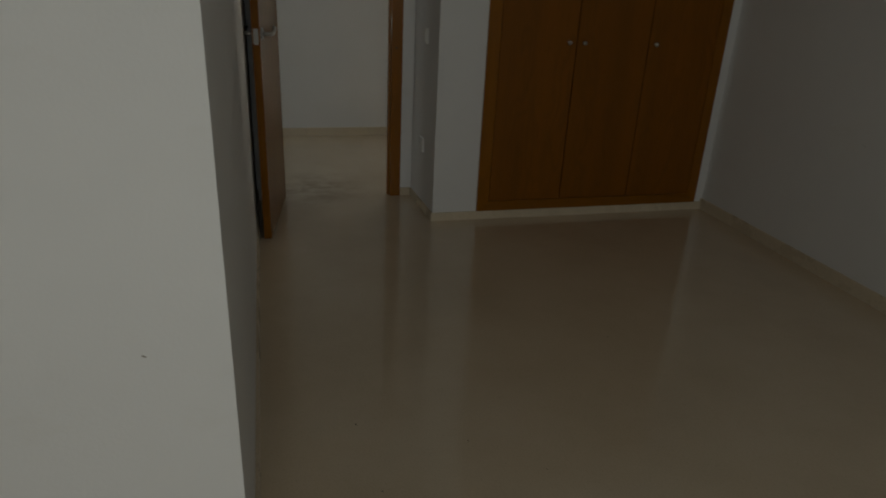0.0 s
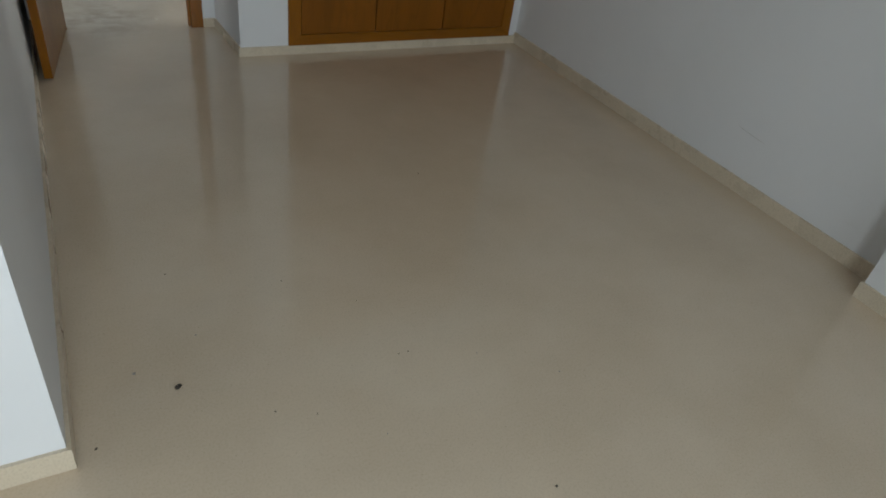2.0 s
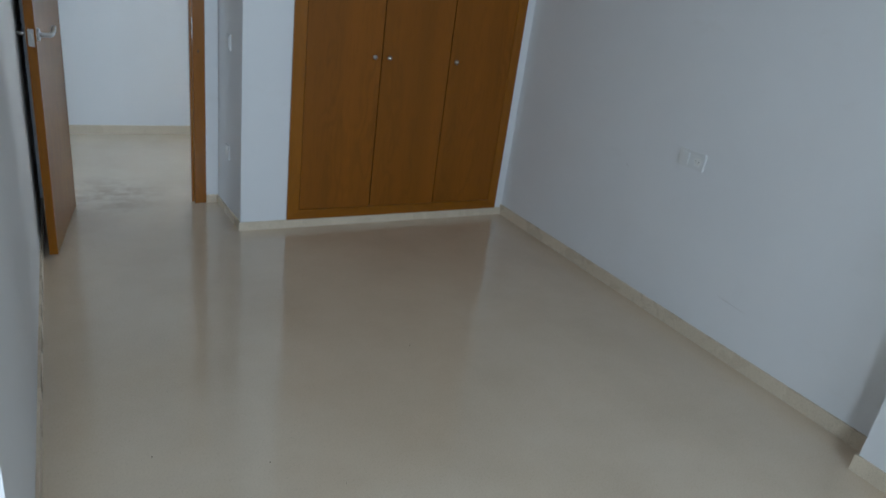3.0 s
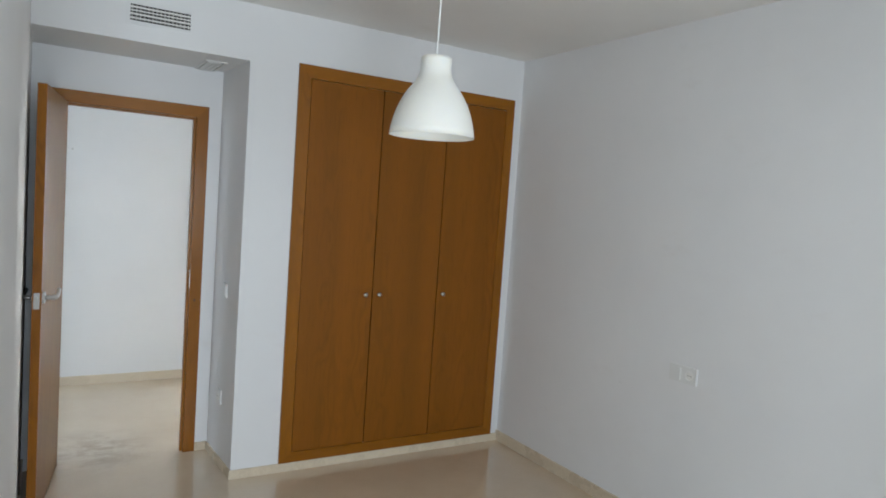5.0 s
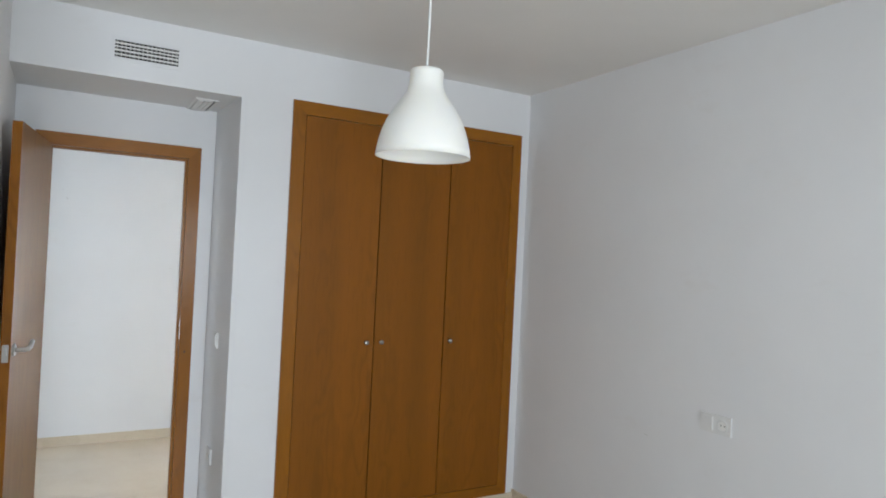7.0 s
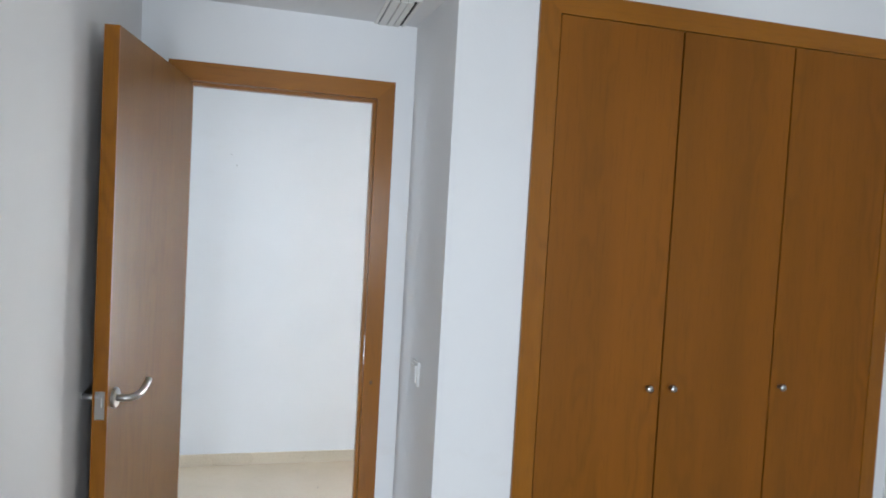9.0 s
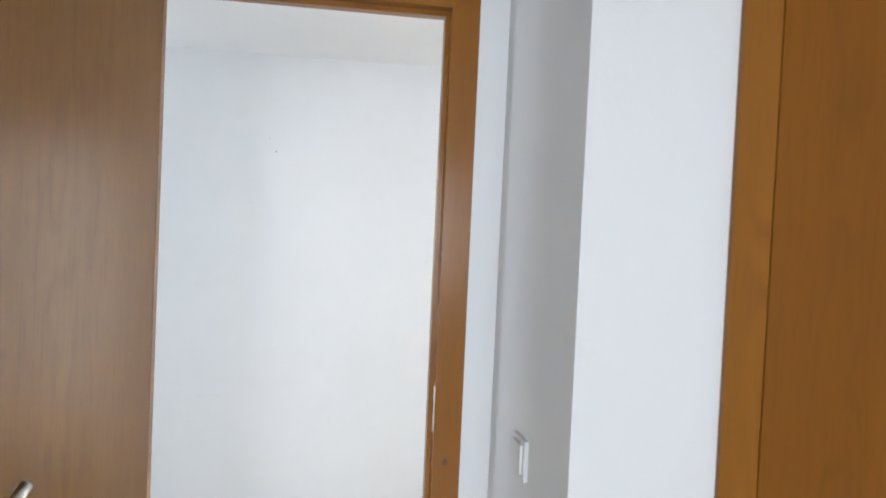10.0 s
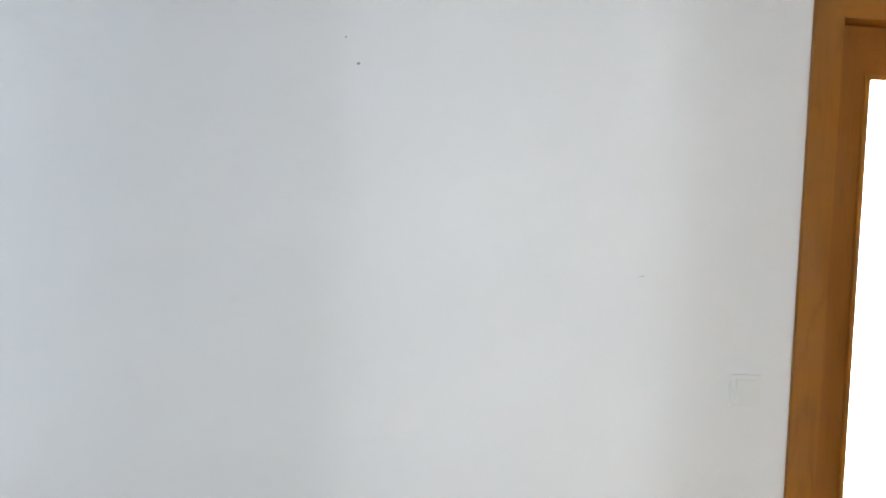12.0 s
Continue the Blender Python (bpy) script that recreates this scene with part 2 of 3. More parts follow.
def thing(name, m, label, category, group="", kind=""):
    ob = new(name)
    ob.empty_display_size = 0.1
    ob.matrix_world = m
    return tagged(ob, label, category, group, kind)


def built(boxes):
    bm = bmesh.new()
    for b in boxes:
        cuboid(bm, *b)
    return bm


# ---- measures of the place ----
LEFT, RIGHT, JUT, JUT_Y = -2.834, 0.0, -0.155, -2.75
CORNER_Y, ALCOVE_X, BACK = -2.49, -4.85, -5.40
HALL_S, REC_Y, HALL_N = 0.548, 0.501, 2.183
COL_X, REC_X, SOFFIT, TOP = -1.830, -1.857, 2.312, 2.612
DOOR_L, DOOR_R, DOOR_H = -2.674, -1.999, 2.025
WR_L, WR_R, WR_B, WR_T = -1.488, -0.130, 0.112, 2.270
GD_L, GD_R, GD_H = -1.346, -0.646, 2.026
HALL_W, HALL_E, HALL_TOP = -5.6, 1.6, 2.300
SK, SK_N, SKT = 0.070, 0.050, 0.010


def structure(name, bm, mat, label, bevel=0.0):
    return tagged(part(name, bm, mat, bevel=bevel), label, kind="structure")


structure("floor", built([(-5.8, -4.87, -0.15, 3.2, 5.2, 0.0)]), FLOOR, "polished beige marble floor, slightly dirty")
structure("ceiling", built([(ALCOVE_X, BACK, TOP, 0.0, REC_Y, TOP + 0.15)]), CEIL, "plain white bedroom ceiling")
structure("ceiling_hall", built([(HALL_W, HALL_S, HALL_TOP, HALL_E, HALL_N, HALL_TOP + 0.15)]), PAINT, "plain white hall ceiling")
structure("ceiling_living_room", built([(-2.0, HALL_N + 0.12, TOP, 0.5, 4.7, TOP + 0.15)]), CEIL, "plain white living room ceiling")

bm = bmesh.new()
prism(bm, [(RIGHT, REC_Y), (RIGHT, JUT_Y), (JUT, JUT_Y), (JUT, BACK), (0.15, BACK), (0.15, REC_Y)][::-1], 0, TOP)
structure("wall_east", bm, PAINT, "white painted wall with faint scuffs", 0.004)
bm = bmesh.new()
prism(bm, [(LEFT, REC_Y), (LEFT, CORNER_Y), (ALCOVE_X, CORNER_Y), (ALCOVE_X, CORNER_Y + 0.12), (LEFT - 0.12, CORNER_Y + 0.12), (LEFT - 0.12, REC_Y)], 0, TOP)
structure("wall_west", bm, PAINT, "white painted wall with a sharp outer corner", 0.003)
structure("wall_alcove", built([(ALCOVE_X - 0.12, BACK, 0, ALCOVE_X, CORNER_Y + 0.12, TOP)]), PAINT, "plain white painted wall")
WX0, WX1, WZ = -3.80, -2.60, 2.12
VX0, VX1, VZ0, VZ1 = -2.12, -1.00, 0.93, 2.12
structure("wall_south", built([(ALCOVE_X - 0.12, BACK - 0.15, 0, WX0, BACK, TOP), (WX1, BACK - 0.15, 0, VX0, BACK, TOP), (VX1, BACK - 0.15, 0, 0.15, BACK, TOP),
                               (VX0, BACK - 0.15, 0, VX1, BACK, VZ0), (VX0, BACK - 0.15, VZ1, VX1, BACK, TOP),
                               (WX0, BACK - 0.15, WZ, WX1, BACK, TOP)]), PAINT, "plain white wall with a balcony door opening")
# wardrobe wall, with the niche for the wardrobe and the dropped soffit over the door recess
bm = bmesh.new()
prism(bm, [(COL_X, 0), (WR_L, 0), (WR_L, REC_Y), (REC_X, REC_Y)], 0, TOP)
structure("wall_column", bm, PAINT, "white painted wall beside the wardrobe", 0.004)
for piece in ((WR_L, 0, WR_T, WR_R, REC_Y, TOP), (WR_L, 0, 0, WR_R, REC_Y, WR_B), (WR_R, 0, 0, RIGHT, REC_Y, TOP)):
    structure("wall_wardrobe", built([piece]), PAINT, "white painted wall round the wardrobe")
bm = built([(LEFT, 0, SOFFIT, COL_X, REC_Y, TOP)])
structure("wall_soffit", bm, PAINT, "white dropped soffit over the door recess")
structure("wall_north", built([(HALL_W, REC_Y, 0, DOOR_L - 0.012, HALL_S, TOP), (DOOR_R + 0.012, REC_Y, 0, HALL_E, HALL_S, TOP),
                               (DOOR_L - 0.012, REC_Y, DOOR_H + 0.012, DOOR_R + 0.012, HALL_S, TOP)]), PAINT, "white painted wall with the bedroom doorway")
structure("wall_hall", built([(HALL_W, HALL_N, 0, GD_L - 0.012, HALL_N + 0.12, TOP), (GD_R + 0.012, HALL_N, 0, 3.0, HALL_N + 0.12, TOP),
                              (GD_L - 0.012, HALL_N, GD_H + 0.012, GD_R + 0.012, HALL_N + 0.12, TOP)]), PAINT, "white painted hall wall with small chips")
structure("wall_hall_east", built([(HALL_E, HALL_S, 0, HALL_E + 0.12, HALL_N, TOP)]), PAINT, "plain white hall end wall")
# unseen end wall, its opening added to hold the hall's fill lamp
structure("wall_hall_west", built([(HALL_W - 0.12, REC_Y, 0, HALL_W, HALL_N + 0.12, 0.3), (HALL_W - 0.12, REC_Y, 2.2, HALL_W, HALL_N + 0.12, TOP),
                                   (HALL_W - 0.12, REC_Y, 0.3, HALL_W, 0.85, 2.2), (HALL_W - 0.12, 1.95, 0.3, HALL_W, HALL_N + 0.12, 2.2)]), PAINT, "plain white hall end wall, unseen, with an added opening for the fill lamp")
structure("wall_living_west", built([(-2.12, HALL_N + 0.12, 0, -2.0, 4.7, TOP)]), PAINT, "plain white living room wall")
structure("wall_living_east", built([(0.5, HALL_N + 0.12, 0, 0.62, 4.7, TOP)]), PAINT, "plain white living room wall")
structure("wall_living_north", built([(-2.12, 4.7, 0, -1.6, 4.85, TOP), (0.4, 4.7, 0, 0.62, 4.85, TOP), (-1.6, 4.7, 2.2, 0.4, 4.85, TOP)]), PAINT,
          "plain white wall with a wide balcony opening")
structure("ground", built([(-400, -400, -0.45, 400, 400, -0.16)]), GROUND, "flat tiled ground outside")


def skirting(name, boxes):
    return tagged(part(name, built(boxes), SKIRT, bevel=0.0025), "low beige marble skirting along the wall", kind="structure")


skirting("baseboard", [(COL_X - SKT, -SKT, 0, RIGHT - SKT, 0, SK_N)])
skirting("baseboard", [(-SKT, JUT_Y + SKT, 0, 0, 0, SK)])
skirting("baseboard", [(JUT - SKT, JUT_Y, 0, -SKT - 0.001, JUT_Y + SKT, SK)])
skirting("baseboard", [(JUT - SKT, BACK, 0, JUT, JUT_Y, SK)])
bm = bmesh.new()
prism(bm, [(COL_X - SKT, 0), (COL_X, 0), (REC_X, REC_Y - SKT), (REC_X - SKT, REC_Y - SKT)], 0, SK_N)
tagged(part("baseboard", bm, SKIRT), "low beige marble skirting along the wall", kind="structure")
skirting("baseboard", [(DOOR_R + 0.0685, REC_Y - SKT, 0, REC_X, REC_Y, SK_N)])
skirting("baseboard", [(LEFT, CORNER_Y, 0, LEFT + SKT, REC_Y, SK)])
skirting("baseboard", [(ALCOVE_X, CORNER_Y - SKT, 0, LEFT + SKT, CORNER_Y, SK)])
skirting("baseboard", [(HALL_W, HALL_N - SKT, 0, GD_L - 0.080, HALL_N, SK)])
skirting("baseboard", [(GD_R + 0.080, HALL_N - SKT, 0, HALL_E, HALL_N, SK)])
skirting("baseboard", [(DOOR_R + 0.07, HALL_S, 0, HALL_E, HALL_S + SKT, SK)])
skirting("baseboard", [(HALL_W, HALL_S, 0, DOOR_L - 0.07, HALL_S + SKT, SK)])


# ---- doors ----
def casing(parent, x0, x1, h, w, y0, y1, base=0.0):
    """Three mitred boards round an opening, from depth y0 to y1, with a small inner step."""
    bm = bmesh.new()
    slab(bm, [(x0 - w, base), (x0, base), (x0, h), (x0 - w, h + w)], y0, y1)
    part("casing_side", bm, OAK_FRAME, parent, bevel=0.0025)
    bm = bmesh.new()
    slab(bm, [(x1, base), (x1 + w, base), (x1 + w, h + w), (x1, h)], y0, y1)
    part("casing_side", bm, OAK_FRAME, parent, bevel=0.0025)
    bm = bmesh.new()
    slab(bm, [(x0, h), (x1, h), (x1 + w, h + w), (x0 - w, h + w)], y0, y1)
    part("casing_head", bm, OAK_FRAME_X, parent, bevel=0.0025)


def lining(parent, x0, x1, h, ya, yb, stop_a, stop_b):
    """Jambs and head of a doorway, with the stop that the leaf shuts against."""
    t, s = 0.012, 0.013
    part("jamb", built([(x0 - t, ya, 0, x0, yb, h)]), OAK_FRAME, parent)
    part("jamb", built([(x1, ya, 0, x1 + t, yb, h)]), OAK_FRAME, parent)
    part("head_jamb", built([(x0 - t, ya, h, x1 + t, yb, h + t)]), OAK_FRAME_X, parent)
    part("stop", built([(x0, stop_a, 0, x0 + s, stop_b, h - s)]), OAK_FRAME, parent, bevel=0.005, segments=3)
    part("stop", built([(x1 - s, stop_a, 0, x1, stop_b, h - s)]), OAK_FRAME, parent, bevel=0.005, segments=3)
    part("stop", built([(x0, stop_a, h - s, x1, stop_b, h)]), OAK_FRAME_X, parent, bevel=0.005, segments=3)


frame_1 = thing("door_frame", pose(0, 0, 0), "varnished oak frame of the open bedroom doorway", "door frame", kind="structure")
casing(frame_1, DOOR_L, DOOR_R, DOOR_H, 0.067, REC_Y - 0.012, REC_Y)
casing(frame_1, DOOR_L, DOOR_R, DOOR_H, 0.064, HALL_S, HALL_S + 0.012)
lining(frame_1, DOOR_L, DOOR_R, DOOR_H, REC_Y, HALL_S, REC_Y + 0.018, HALL_S)
bm = built([(DOOR_R - 0.002, REC_Y + 0.002, 1.005, DOOR_R, REC_Y + 0.012, 1.118)])
strike = part("strike_plate", bm, STEEL, frame_1, "bright steel strike plate")
# dark slip on the plate, painted as the shade in the latch hole
part("latch_hole_shade", built([(DOOR_R - 0.0025, REC_Y + 0.004, 1.05, DOOR_R - 0.001, REC_Y + 0.009, 1.08)]), HOLE_SHADE, strike)


bm = bmesh.new()
lathe(bm, [(0, 0), (0.006, 0), (0.004, -0.0006), (0, -0.0006)], 14, "y")
bm.transform(pose(-1.969, REC_Y - 0.012, 0.936) @ Matrix.Diagonal((1, 1, 1.5, 1)))
part("knot", bm, KNOT, frame_1, "small dark knot in the oak casing")


def lever(parent, side, x):
    """Round rose and bent lever on one face of a leaf that lies along +y from its hinge; side is the way the face looks."""
    bm = bmesh.new()
    lathe(bm, [(0, 0), (0.027, 0), (0.027, side * 0.006), (0.024, side * 0.009), (0, side * 0.009)], 28, "x")
    bmesh.ops.translate(bm, verts=bm.verts, vec=(x, 0, 0))
    rose = part("rose", bm, STEEL, parent, "round steel handle rose", smooth=False)
    rose.location = (0, 0.044, 1.059)
    bm = bmesh.new()
    path = [(x, 0, 0), (x + side * 0.030, 0, 0), (x + side * 0.044, 0.006, 0), (x + side * 0.050, 0.020, 0), (x + side * 0.051, 0.05, 0.0),
            (x + side * 0.051, 0.075, 0.003), (x + side * 0.050, 0.10, 0.009), (x + side * 0.049, 0.125, 0.020)]
    tube(bm, path, 0.0095, 14)
    handle = part("handle", bm, STEEL, parent, "brushed steel lever handle, bent up at its end", smooth=True)
    handle.location = (0, 0.044, 1.059)


# the leaf's origin is its free edge; it runs along +y to the hinge
tip, hinge = Vector((-2.760, -0.176, 0)), Vector((-2.661, 0.526, 0))
turn = math.degrees(math.atan2(hinge.y - tip.y, hinge.x - tip.x)) - 90
leaf = thing("door_leaf", pose(tip.x, tip.y, 0, 0, 0, turn), "open flush door of varnished oak veneer with steel handles", "door", kind="structure")
LW, LT = 0.706, 0.038
part("panel", built([(-LT, 0.006, 0.008, 0, LW, 2.028)]), OAK_LEAF, leaf, bevel=0.0015)
part("edge_band", built([(-LT, 0, 0.008, 0, 0.006, 2.028)]), OAK_FRAME, leaf, "solid oak edge band")
for side, x in ((1, 0.0), (-1, -LT)):
    lever(leaf, side, x)
latch = part("latch_plate", built([(-LT / 2 - 0.012, -0.002, 1.012, -LT / 2 + 0.012, 0, 1.086)]), STEEL, leaf, "steel latch plate", bevel=0.0008)
part("latch_bolt", built([(-LT / 2 - 0.006, -0.008, 1.045, -LT / 2 + 0.006, -0.002, 1.07)]), STEEL, latch, bevel=0.001)
for z in (0.22, 1.03, 1.82):
    bm = bmesh.new()
    tube(bm, [(-LT - 0.003, LW - 0.004, z - 0.04), (-LT - 0.003, LW - 0.004, z + 0.04)], 0.006, 12)
    part("hinge", bm, STEEL, leaf, "steel hinge barrel")

# glazed double door between hall and living room: one leaf shut, one open
frame_2 = thing("door_frame", pose(0, 0, 0), "varnished oak frame of the glazed double door in the hall", "door frame", kind="structure")
casing(frame_2, GD_L, GD_R, GD_H, 0.078, HALL_N - 0.012, HALL_N)
lining(frame_2, GD_L, GD_R, GD_H, HALL_N, HALL_N + 0.12, HALL_N + 0.075, HALL_N + 0.12)


def glazed_leaf(m, label):
    w, t, gx0, gx1, gz0, gz1 = 0.346, 0.036, 0.106, 0.254, 0.20, 1.886
    d = thing("glazed_door_leaf", m, label, "glazed door", "leaves of the glazed double door", "structure")
    part("stile", built([(0.001, 0, 0.008, gx0, t, GD_H - 0.004)]), OAK, d, bevel=0.0015)
    part("stile", built([(gx1, 0, 0.008, w, t, GD_H - 0.004)]), OAK, d, bevel=0.0015)
    part("rail", built([(gx0, 0, gz1, gx1, t, GD_H - 0.004)]), OAK_X, d)
    part("rail", built([(gx0, 0, 0.008, gx1, t, gz0)]), OAK_X, d)
    b = 0.010
    bm = built([(gx0 - b, -0.005, gz0 - b, gx0 + 0.004, 0, gz1 + b), (gx1 - 0.004, -0.005, gz0 - b, gx1 + b, 0, gz1 + b),
                (gx0 + 0.004, -0.005, gz1 - 0.004, gx1 - 0.004, 0, gz1 + b), (gx0 + 0.004, -0.005, gz0 - b, gx1 - 0.004, 0, gz0 + 0.004)])
    part("glazing_bead", bm, OAK_FRAME, d, bevel=0.0015)
    pane = part("pane", built([(gx0, t / 2 - 0.003, gz0, gx1, t / 2 + 0.003, gz1)]), FROST, d, "tall narrow frosted glass pane")
    pane.visible_shadow = False
    return d


fixed = glazed_leaf(pose(GD_L + 0.002, HALL_N + 0.036, 0), "shut oak door leaf with a tall narrow frosted pane")
part("cover_strip", built([(0.335, -0.008, 0.008, 0.357, 0, GD_H - 0.004)]), OAK_FRAME, fixed, bevel=0.003)
glazed_leaf(pose(GD_R - 0.002, HALL_N + 0.072, 0, 0, 0, 200), "slightly open oak door leaf with a tall narrow frosted pane")

# ---- wardrobe ----
wr = thing("wardrobe", pose(0, 0, 0), "built-in three-door wardrobe of varnished oak veneer, doors shut", "wardrobe")
W, FB = 0.072, 0.052
y0, y1 = -0.013, 0.0
bm = bmesh.new()
slab(bm, [(WR_L - W, FB), (WR_L, WR_B), (WR_L, WR_T), (WR_L - W, WR_T + W)], y0, y1)
part("frame_side", bm, OAK_FRAME, wr, bevel=0.002)
bm = bmesh.new()
slab(bm, [(WR_R, WR_B), (WR_R + W - 0.006, FB), (WR_R + W - 0.006, WR_T + W), (WR_R, WR_T)], y0, y1)
part("frame_side", bm, OAK_FRAME, wr, bevel=0.002)
bm = bmesh.new()
slab(bm, [(WR_L, WR_T), (WR_R, WR_T), (WR_R + W - 0.006, WR_T + W), (WR_L - W, WR_T + W)], y0, y1)
part("frame_top", bm, OAK_FRAME_X, wr, bevel=0.002)
bm = bmesh.new()
slab(bm, [(WR_L - W, FB), (WR_R + W - 0.006, FB), (WR_R, WR_B), (WR_L, WR_B)], y0, y1)
part("frame_bottom", bm, OAK_FRAME_X, wr, bevel=0.002)
part("carcass", built([(WR_L + 0.001, 0.030, WR_B + 0.001, WR_R - 0.001, 0.055, WR_T - 0.001)]), CARCASS, wr, "dark inside of the wardrobe")
gap = 0.0034
for x0, x1, knob_x in ((WR_L, -1.031, -1.082), (-1.031, -0.577, -0.990), (-0.577, WR_R, -0.537)):
    door = part("door", built([(x0 + gap, -0.012, WR_B + gap, x1 - gap, 0.007, WR_T - gap)]), OAK, wr, "flush oak veneer wardrobe door", bevel=0.001)
    bm = bmesh.new()
    lathe(bm, [(0, 0), (0.007, 0), (0.006, -0.010), (0.012, -0.017), (0.013, -0.022), (0.011, -0.026), (0, -0.027)], 20, "y")
    bmesh.ops.translate(bm, verts=bm.verts, vec=(knob_x, -0.012, 1.038))
    part("knob", bm, STEEL, door, "small round steel knob", smooth=True)


# ---- pendant lamp ----
lamp = thing("pendant_lamp", pose(-1.700, -1.795, TOP), "white bell-shaped pendant lamp on a thin white cord", "pendant lamp")
zt = 2.080 - TOP
bm = bmesh.new()
outer = [(0.045, 0.0), (0.049, -0.004), (0.050, -0.012), (0.0495, -0.030), (0.051, -0.050), (0.056, -0.068), (0.067, -0.088), (0.083, -0.110), (0.099, -0.135),
         (0.113, -0.163), (0.124, -0.192), (0.132, -0.222), (0.137, -0.248), (0.140, -0.272)]
outer = [(r * 0.98, h * 0.925) for r, h in outer]
inner = [(max(r - 0.003, 0.0), h - (0.003 if i < 2 else 0)) for i, (r, h) in enumerate(outer)]
lathe(bm, [(0, 0.0)] + outer + inner[::-1] + [(0, -0.004)], 56)
bmesh.ops.translate(bm, verts=bm.verts, vec=(0, 0, zt))
part("shade", bm, SHADE, lamp, "white bell-shaped plastic shade", smooth=True)
bm = bmesh.new()
tube(bm, [(0, 0, -0.02), (0.001, 0, zt * 0.5), (0, 0, zt + 0.001)], 0.003, 10)
part("cord", bm, CORD, lamp, "thin white cord", smooth=True)
bm = bmesh.new()
lathe(bm, [(0, 0), (0.042, 0), (0.042, -0.012), (0.034, -0.024), (0.006, -0.030), (0, -0.030)], 28)
part("ceiling_rose", bm, PLASTIC, lamp)
bm = bmesh.new()
lathe(bm, [(0, -0.004), (0.018, -0.004), (0.018, -0.055), (0, -0.055)], 20)
bmesh.ops.translate(bm, verts=bm.verts, vec=(0, 0, zt))
socket_part = part("bulb_holder", bm, PLASTIC, lamp)
bm = bmesh.new()
lathe(bm, [(0.013, -0.055), (0.014, -0.070), (0.026, -0.100), (0.030, -0.125), (0.024, -0.148), (0, -0.158)], 24)
bmesh.ops.translate(bm, verts=bm.verts, vec=(0, 0, zt))
part("bulb", bm, BULB, lamp, "unlit frosted bulb", smooth=True)

# ---- vents ----
vx0, vx1, vz0, vz1 = -2.422, -2.142, 2.409, 2.489
vent = thing("air_vent", pose((vx0 + vx1) / 2, 0, vz0), "white air vent with dark slots above the door recess", "air vent")
hw, hh = (vx1 - vx0) / 2, vz1 - vz0
bm = built([(-hw - 0.018, -0.005, -0.018, -hw, 0, hh + 0.018), (hw, -0.005, -0.018, hw + 0.018, 0, hh + 0.018),
            (-hw, -0.005, hh, hw, 0, hh + 0.018), (-hw, -0.005, -0.018, hw, 0, 0)])
part("frame", bm, PAINT, vent)
# flat sheet on the wall, its black standing in for shade in the slots
part("backing", built([(-hw, -0.0012, 0, hw, -0.0002, hh)]), VENT_SHADE, vent, "flat near-black sheet painted as the shade behind the slots")
for k, (frac, half) in enumerate(((0.17, 0.0034), (0.41, 0.0040), (0.62, 0.0028), (0.83, 0.0040))):
    z = hh * frac
    part("slat", built([(-hw, -0.0045, z - half, hw, -0.0015, z + half)]), VENT_WHITE, vent)
for k in range(15):
    x = -hw + 2 * hw * (k + 0.5) / 15
    part("fin", built([(x - 0.0014, -0.0030, 0.001, x + 0.0014, -0.0013, hh - 0.001)]), VENT_WHITE, vent)

grille = thing("ceiling_vent", pose(-1.966, 0.352, SOFFIT), "small square white grille in the recess soffit", "air vent")
a, b = 0.046, 0.160
part("frame", built([(-a - 0.012, -b - 0.012, -0.006, -a, b + 0.012, 0), (a, -b - 0.012, -0.006, a + 0.012, b + 0.012, 0),
                     (-a, -b - 0.012, -0.006, a, -b, 0), (-a, b, -0.006, a, b + 0.012, 0)]), VENT_WHITE, grille, bevel=0.001)
# shade between the slats is painted as a black sheet on the soffit
part("backing", built([(-a, -b, -0.0012, a, b, -0.0002)]), VENT_SHADE, grille, "flat near-black sheet painted as the shade between the slats")
for x0, x1 in ((-0.042, -0.014), (-0.010, 0.012), (0.015, 0.034)):
    part("slat", built([(x0, -b + 0.012, -0.009, x1, b - 0.004, -0.0014)]), VENT_WHITE, grille, bevel=0.002)


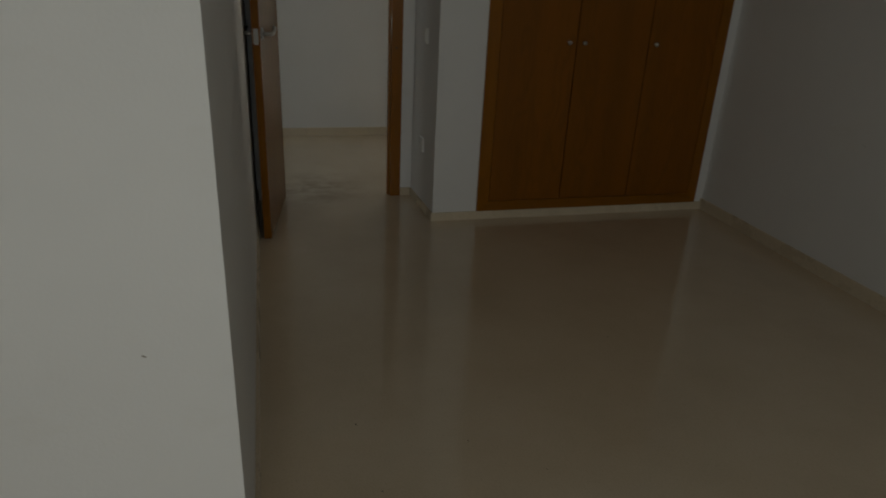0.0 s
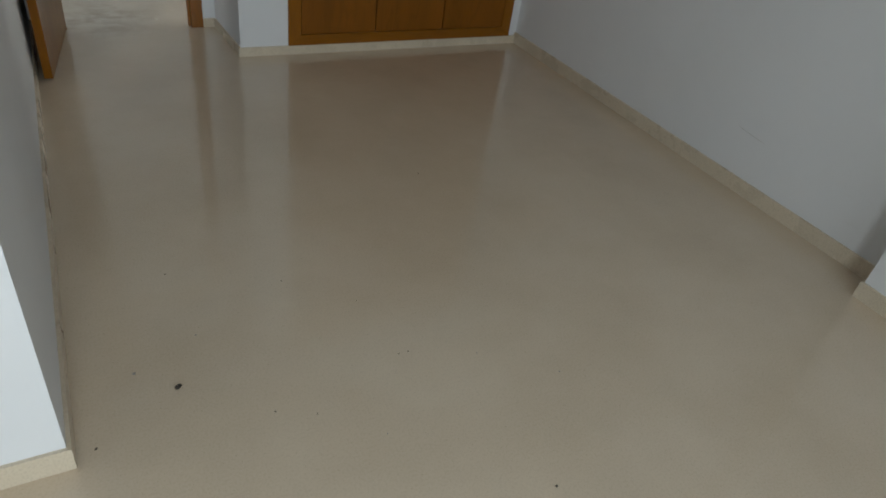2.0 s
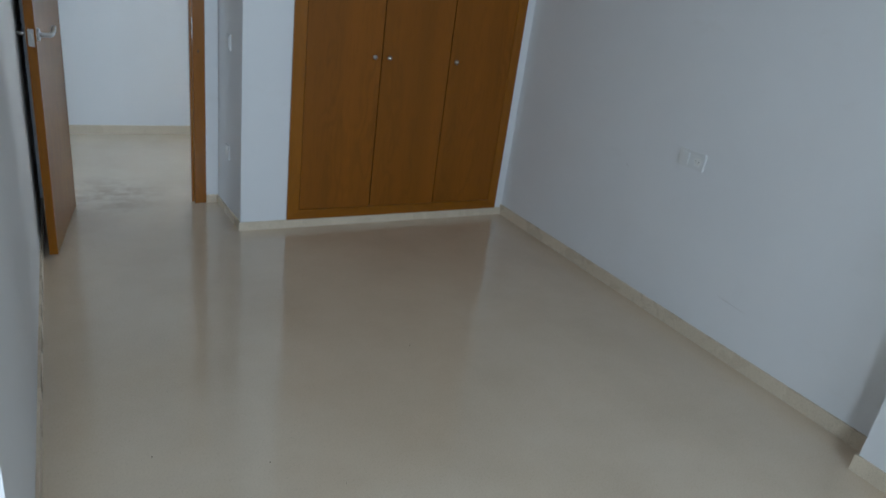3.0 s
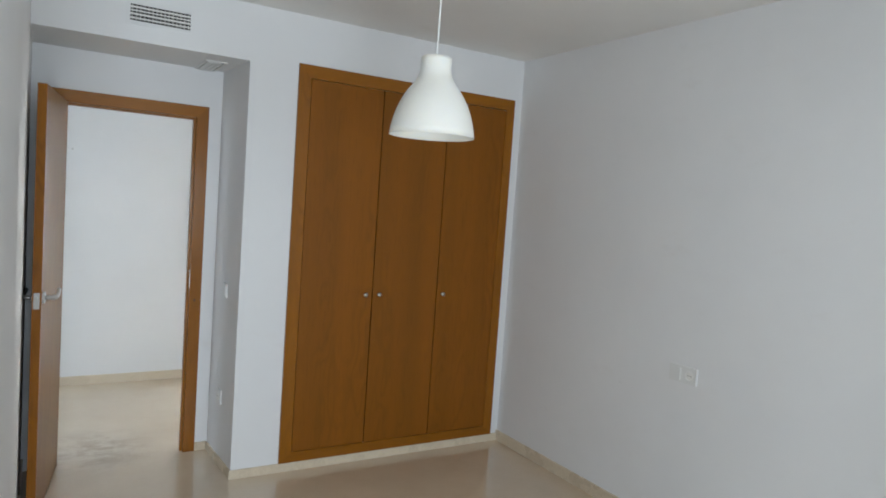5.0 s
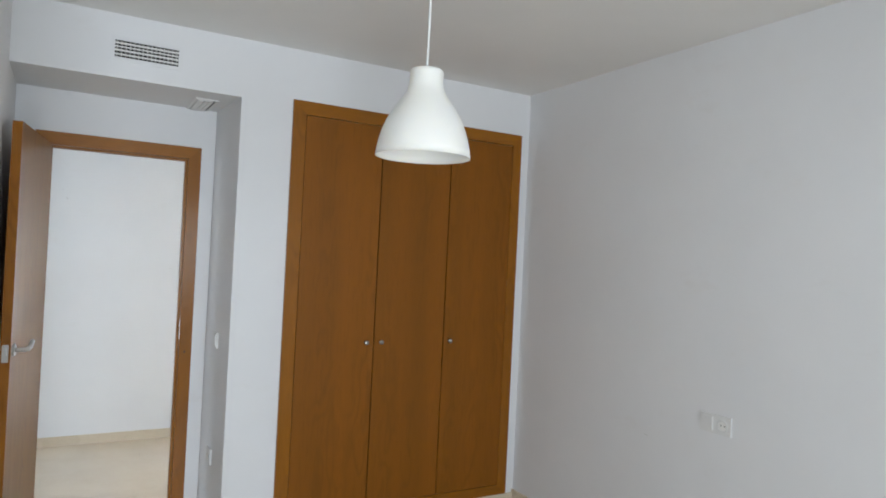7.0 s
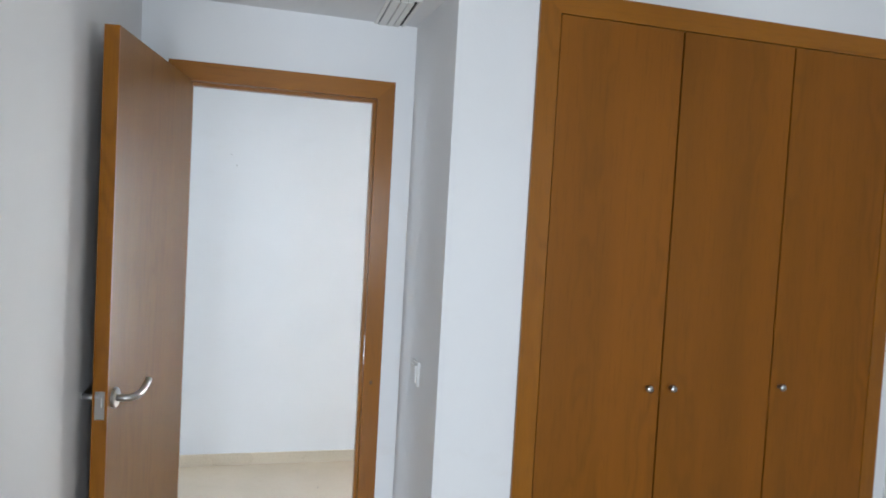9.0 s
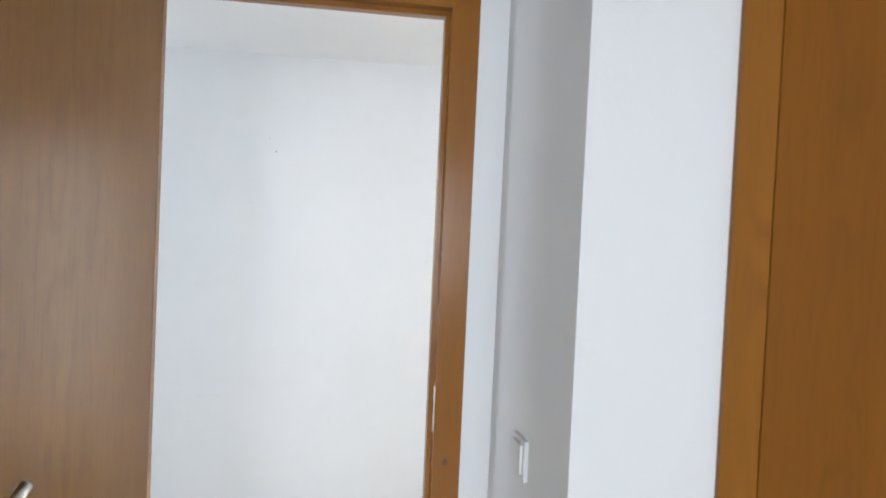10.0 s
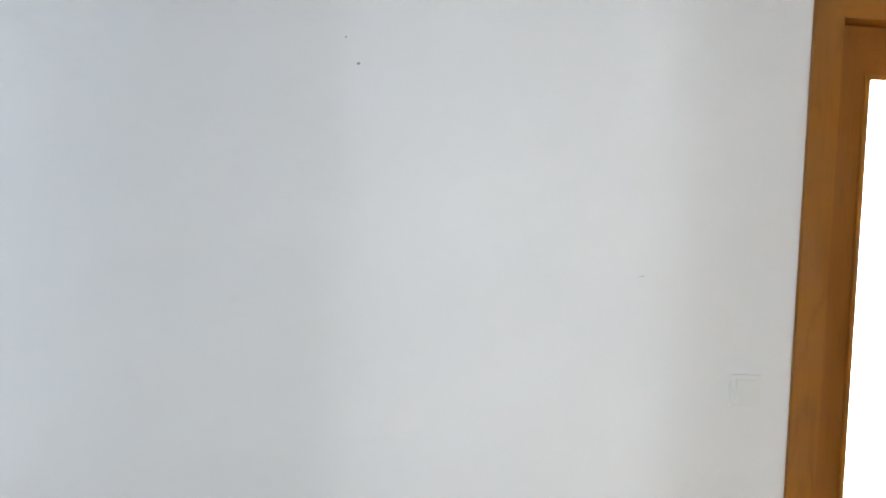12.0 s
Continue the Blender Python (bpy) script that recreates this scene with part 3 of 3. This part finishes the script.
# ---- switches and sockets ----
def plate(name, m, label, category, modules, group=""):
    """A wall plate in its own x-z plane, looking to -y. modules: 'rocker' or 'socket' side by side, each 80 mm wide."""
    d = thing(name, m, label, category, group)
    w, h = 0.081, 0.083
    total = w * len(modules)
    part("plate", built([(-total / 2, -0.009, -h / 2, total / 2, 0, h / 2)]), PLASTIC, d, bevel=0.003)
    for i, kind in enumerate(modules):
        cx = -total / 2 + w * (i + 0.5)
        if kind == "rocker":
            part("rocker", built([(cx - 0.028, -0.0145, -0.030, cx + 0.028, -0.0085, 0.030)]), PLASTIC, d, bevel=0.0015)
        else:
            bm = bmesh.new()
            lathe(bm, [(0.019, -0.0095), (0.023, -0.0120), (0.026, -0.0095)], 28, "y")
            bmesh.ops.translate(bm, verts=bm.verts, vec=(cx, 0, 0))
            ring = part("socket_ring", bm, PLASTIC, d)
            bm = bmesh.new()
            lathe(bm, [(0, -0.0091), (0.019, -0.0093)], 28, "y")
            bmesh.ops.translate(bm, verts=bm.verts, vec=(cx, 0, 0))
            part("socket_well", bm, VENT_WHITE, d)
            # two flat dark discs painted as the shade in the pin holes
            for s in (-1, 1):
                bm = bmesh.new()
                lathe(bm, [(0, -0.0100), (0.003, -0.0098)], 12, "y")
                bmesh.ops.translate(bm, verts=bm.verts, vec=(cx + s * 0.0095, 0, 0))
                part("pin_hole_shade", bm, HOLE_SHADE, ring)
    return d


plate("socket_plate", pose(0, -1.508, 0.853, 0, 0, -90), "white double plate with blank cover and round socket", "socket", ("rocker", "socket"))
plate("light_switch", pose(COL_X - 0.0137, 0.252, 1.032, 0, 0, -86.9), "white light switch in the door recess", "light switch", ("rocker",))
plate("socket_plate", pose(COL_X - 0.0147, 0.270, 0.400, 0, 0, -86.9), "white single socket low in the door recess", "socket", ("socket",))
plate("light_switch", pose(-1.551, HALL_N, 1.050), "white light switch beside the glazed door in the hall", "light switch", ("rocker",))


# ---- small marks and litter ----
def chip(name, place, size, mat, label, category, seed):
    """A small crumpled flake: a low, uneven blob."""
    rnd = random.Random(seed)
    bm = bmesh.new()
    bmesh.ops.create_icosphere(bm, subdivisions=2, radius=1)
    for v in bm.verts:
        k = 0.6 + 0.6 * rnd.random()
        v.co = Vector((v.co.x * size[0] * k, v.co.y * size[1] * k, v.co.z * size[2] * k))
    low = min(v.co.z for v in bm.verts)
    for v in bm.verts:
        v.co.z -= low
    ob = part(name, bm, mat)
    ob.matrix_world = place
    return tagged(ob, label, category)


chip("dry_leaf_scrap", pose(-2.568, -2.329, 0.0, 0, 0, 30), (0.011, 0.008, 0.004), RUBBISH, "dark dry leaf scrap lying on the marble floor", "litter", 1)
for k, (x, y, s) in enumerate(((-2.667, -2.239, 0.0045), (-2.350, -2.503, 0.0035), (-2.180, -1.976, 0.003), (-2.486, -2.141, 0.003), (-1.763, -2.992, 0.004),
                               (-2.521, -1.828, 0.003), (-1.516, -2.659, 0.003), (-1.919, -2.421, 0.0025), (-1.419, -1.448, 0.003), (-2.044, 1.772, 0.004), (-2.78, -2.46, 0.004),
                               (-2.25, -2.55, 0.0025), (-2.10, -2.68, 0.002), (-1.95, -2.42, 0.0025), (-1.98, -2.15, 0.002), (-1.72, -2.50, 0.0025))):
    chip("grit_crumb", pose(x, y, 0, 0, 0, 40 * k), (s, s * 0.7, s * 0.5), RUBBISH if k % 3 else SCUFF, "tiny dark crumb lying on the marble floor", "litter", 10 + k)


def fleck(name, place, w, h, label, mat=None):
    rnd = random.Random(label)
    bm = bmesh.new()
    k = 9
    outline = []
    for i in range(k):
        a = -2 * math.pi * i / k
        r = 0.6 + 0.5 * rnd.random()
        outline.append((w / 2 * r * math.cos(a), h / 2 * r * math.sin(a)))
    slab(bm, outline[::-1], -0.0006, 0.0)
    ob = part(name, bm, mat or SCUFF)
    ob.matrix_world = place
    return tagged(ob, label, "wall mark")


fleck("paint_chip", pose(-2.583, HALL_N, 1.840), 0.010, 0.008, "small dark paint chip on the hall wall")
fleck("paint_chip", pose(-2.616, HALL_N, 1.903), 0.005, 0.005, "tiny dark paint chip on the hall wall")
fleck("scratch", pose(-1.840, HALL_N, 1.340, 0, -8), 0.016, 0.002, "fine grey scratch beside the switch on the hall wall")
fleck("scratch", pose(-3.61, HALL_N, 1.700, 0, 2), 0.15, 0.0022, "long fine grey scratch on the hall wall", FAINT)
fleck("scuff", pose(0, -1.955, 0.275, 0, 5, -90), 0.17, 0.004, "faint grey scuff low on the bedroom wall", FAINT)
fleck("scuff", pose(0, -1.10, 0.70, 0, 20, -90), 0.035, 0.003, "small faint scuff on the bedroom wall", FAINT)
fleck("paint_chip", pose(-2.985, CORNER_Y, 0.724, 0, 25), 0.012, 0.005, "small grey chip on the white wall end")

# ---- balcony door behind the walk ----
win = thing("window_1", pose(0, BACK, 0), "white aluminium sliding balcony door", "window", kind="structure")
def glazing(win, x0, x1, z0, z1):
    mid = (x0 + x1) / 2
    part("window_frame", built([(x0, -0.10, z0, x0 + 0.05, -0.04, z1), (x1 - 0.05, -0.10, z0, x1, -0.04, z1), (x0 + 0.05, -0.10, z1 - 0.05, x1 - 0.05, -0.04, z1),
                                (x0 + 0.05, -0.10, z0, x1 - 0.05, -0.04, z0 + 0.05), (mid - 0.03, -0.10, z0 + 0.05, mid + 0.03, -0.04, z1 - 0.05)]), ALU, win)
    for xa, xb in ((x0 + 0.05, mid - 0.03), (mid + 0.03, x1 - 0.05)):
        pane = part("pane", built([(xa, -0.074, z0 + 0.05, xb, -0.068, z1 - 0.05)]), GLASS, win)
        pane.visible_shadow = False


glazing(win, WX0, WX1, 0.0, WZ)
win_2 = thing("window_2", pose(0, BACK, 0), "white aluminium sliding window", "window", kind="structure")
glazing(win_2, VX0, VX1, VZ0, VZ1)
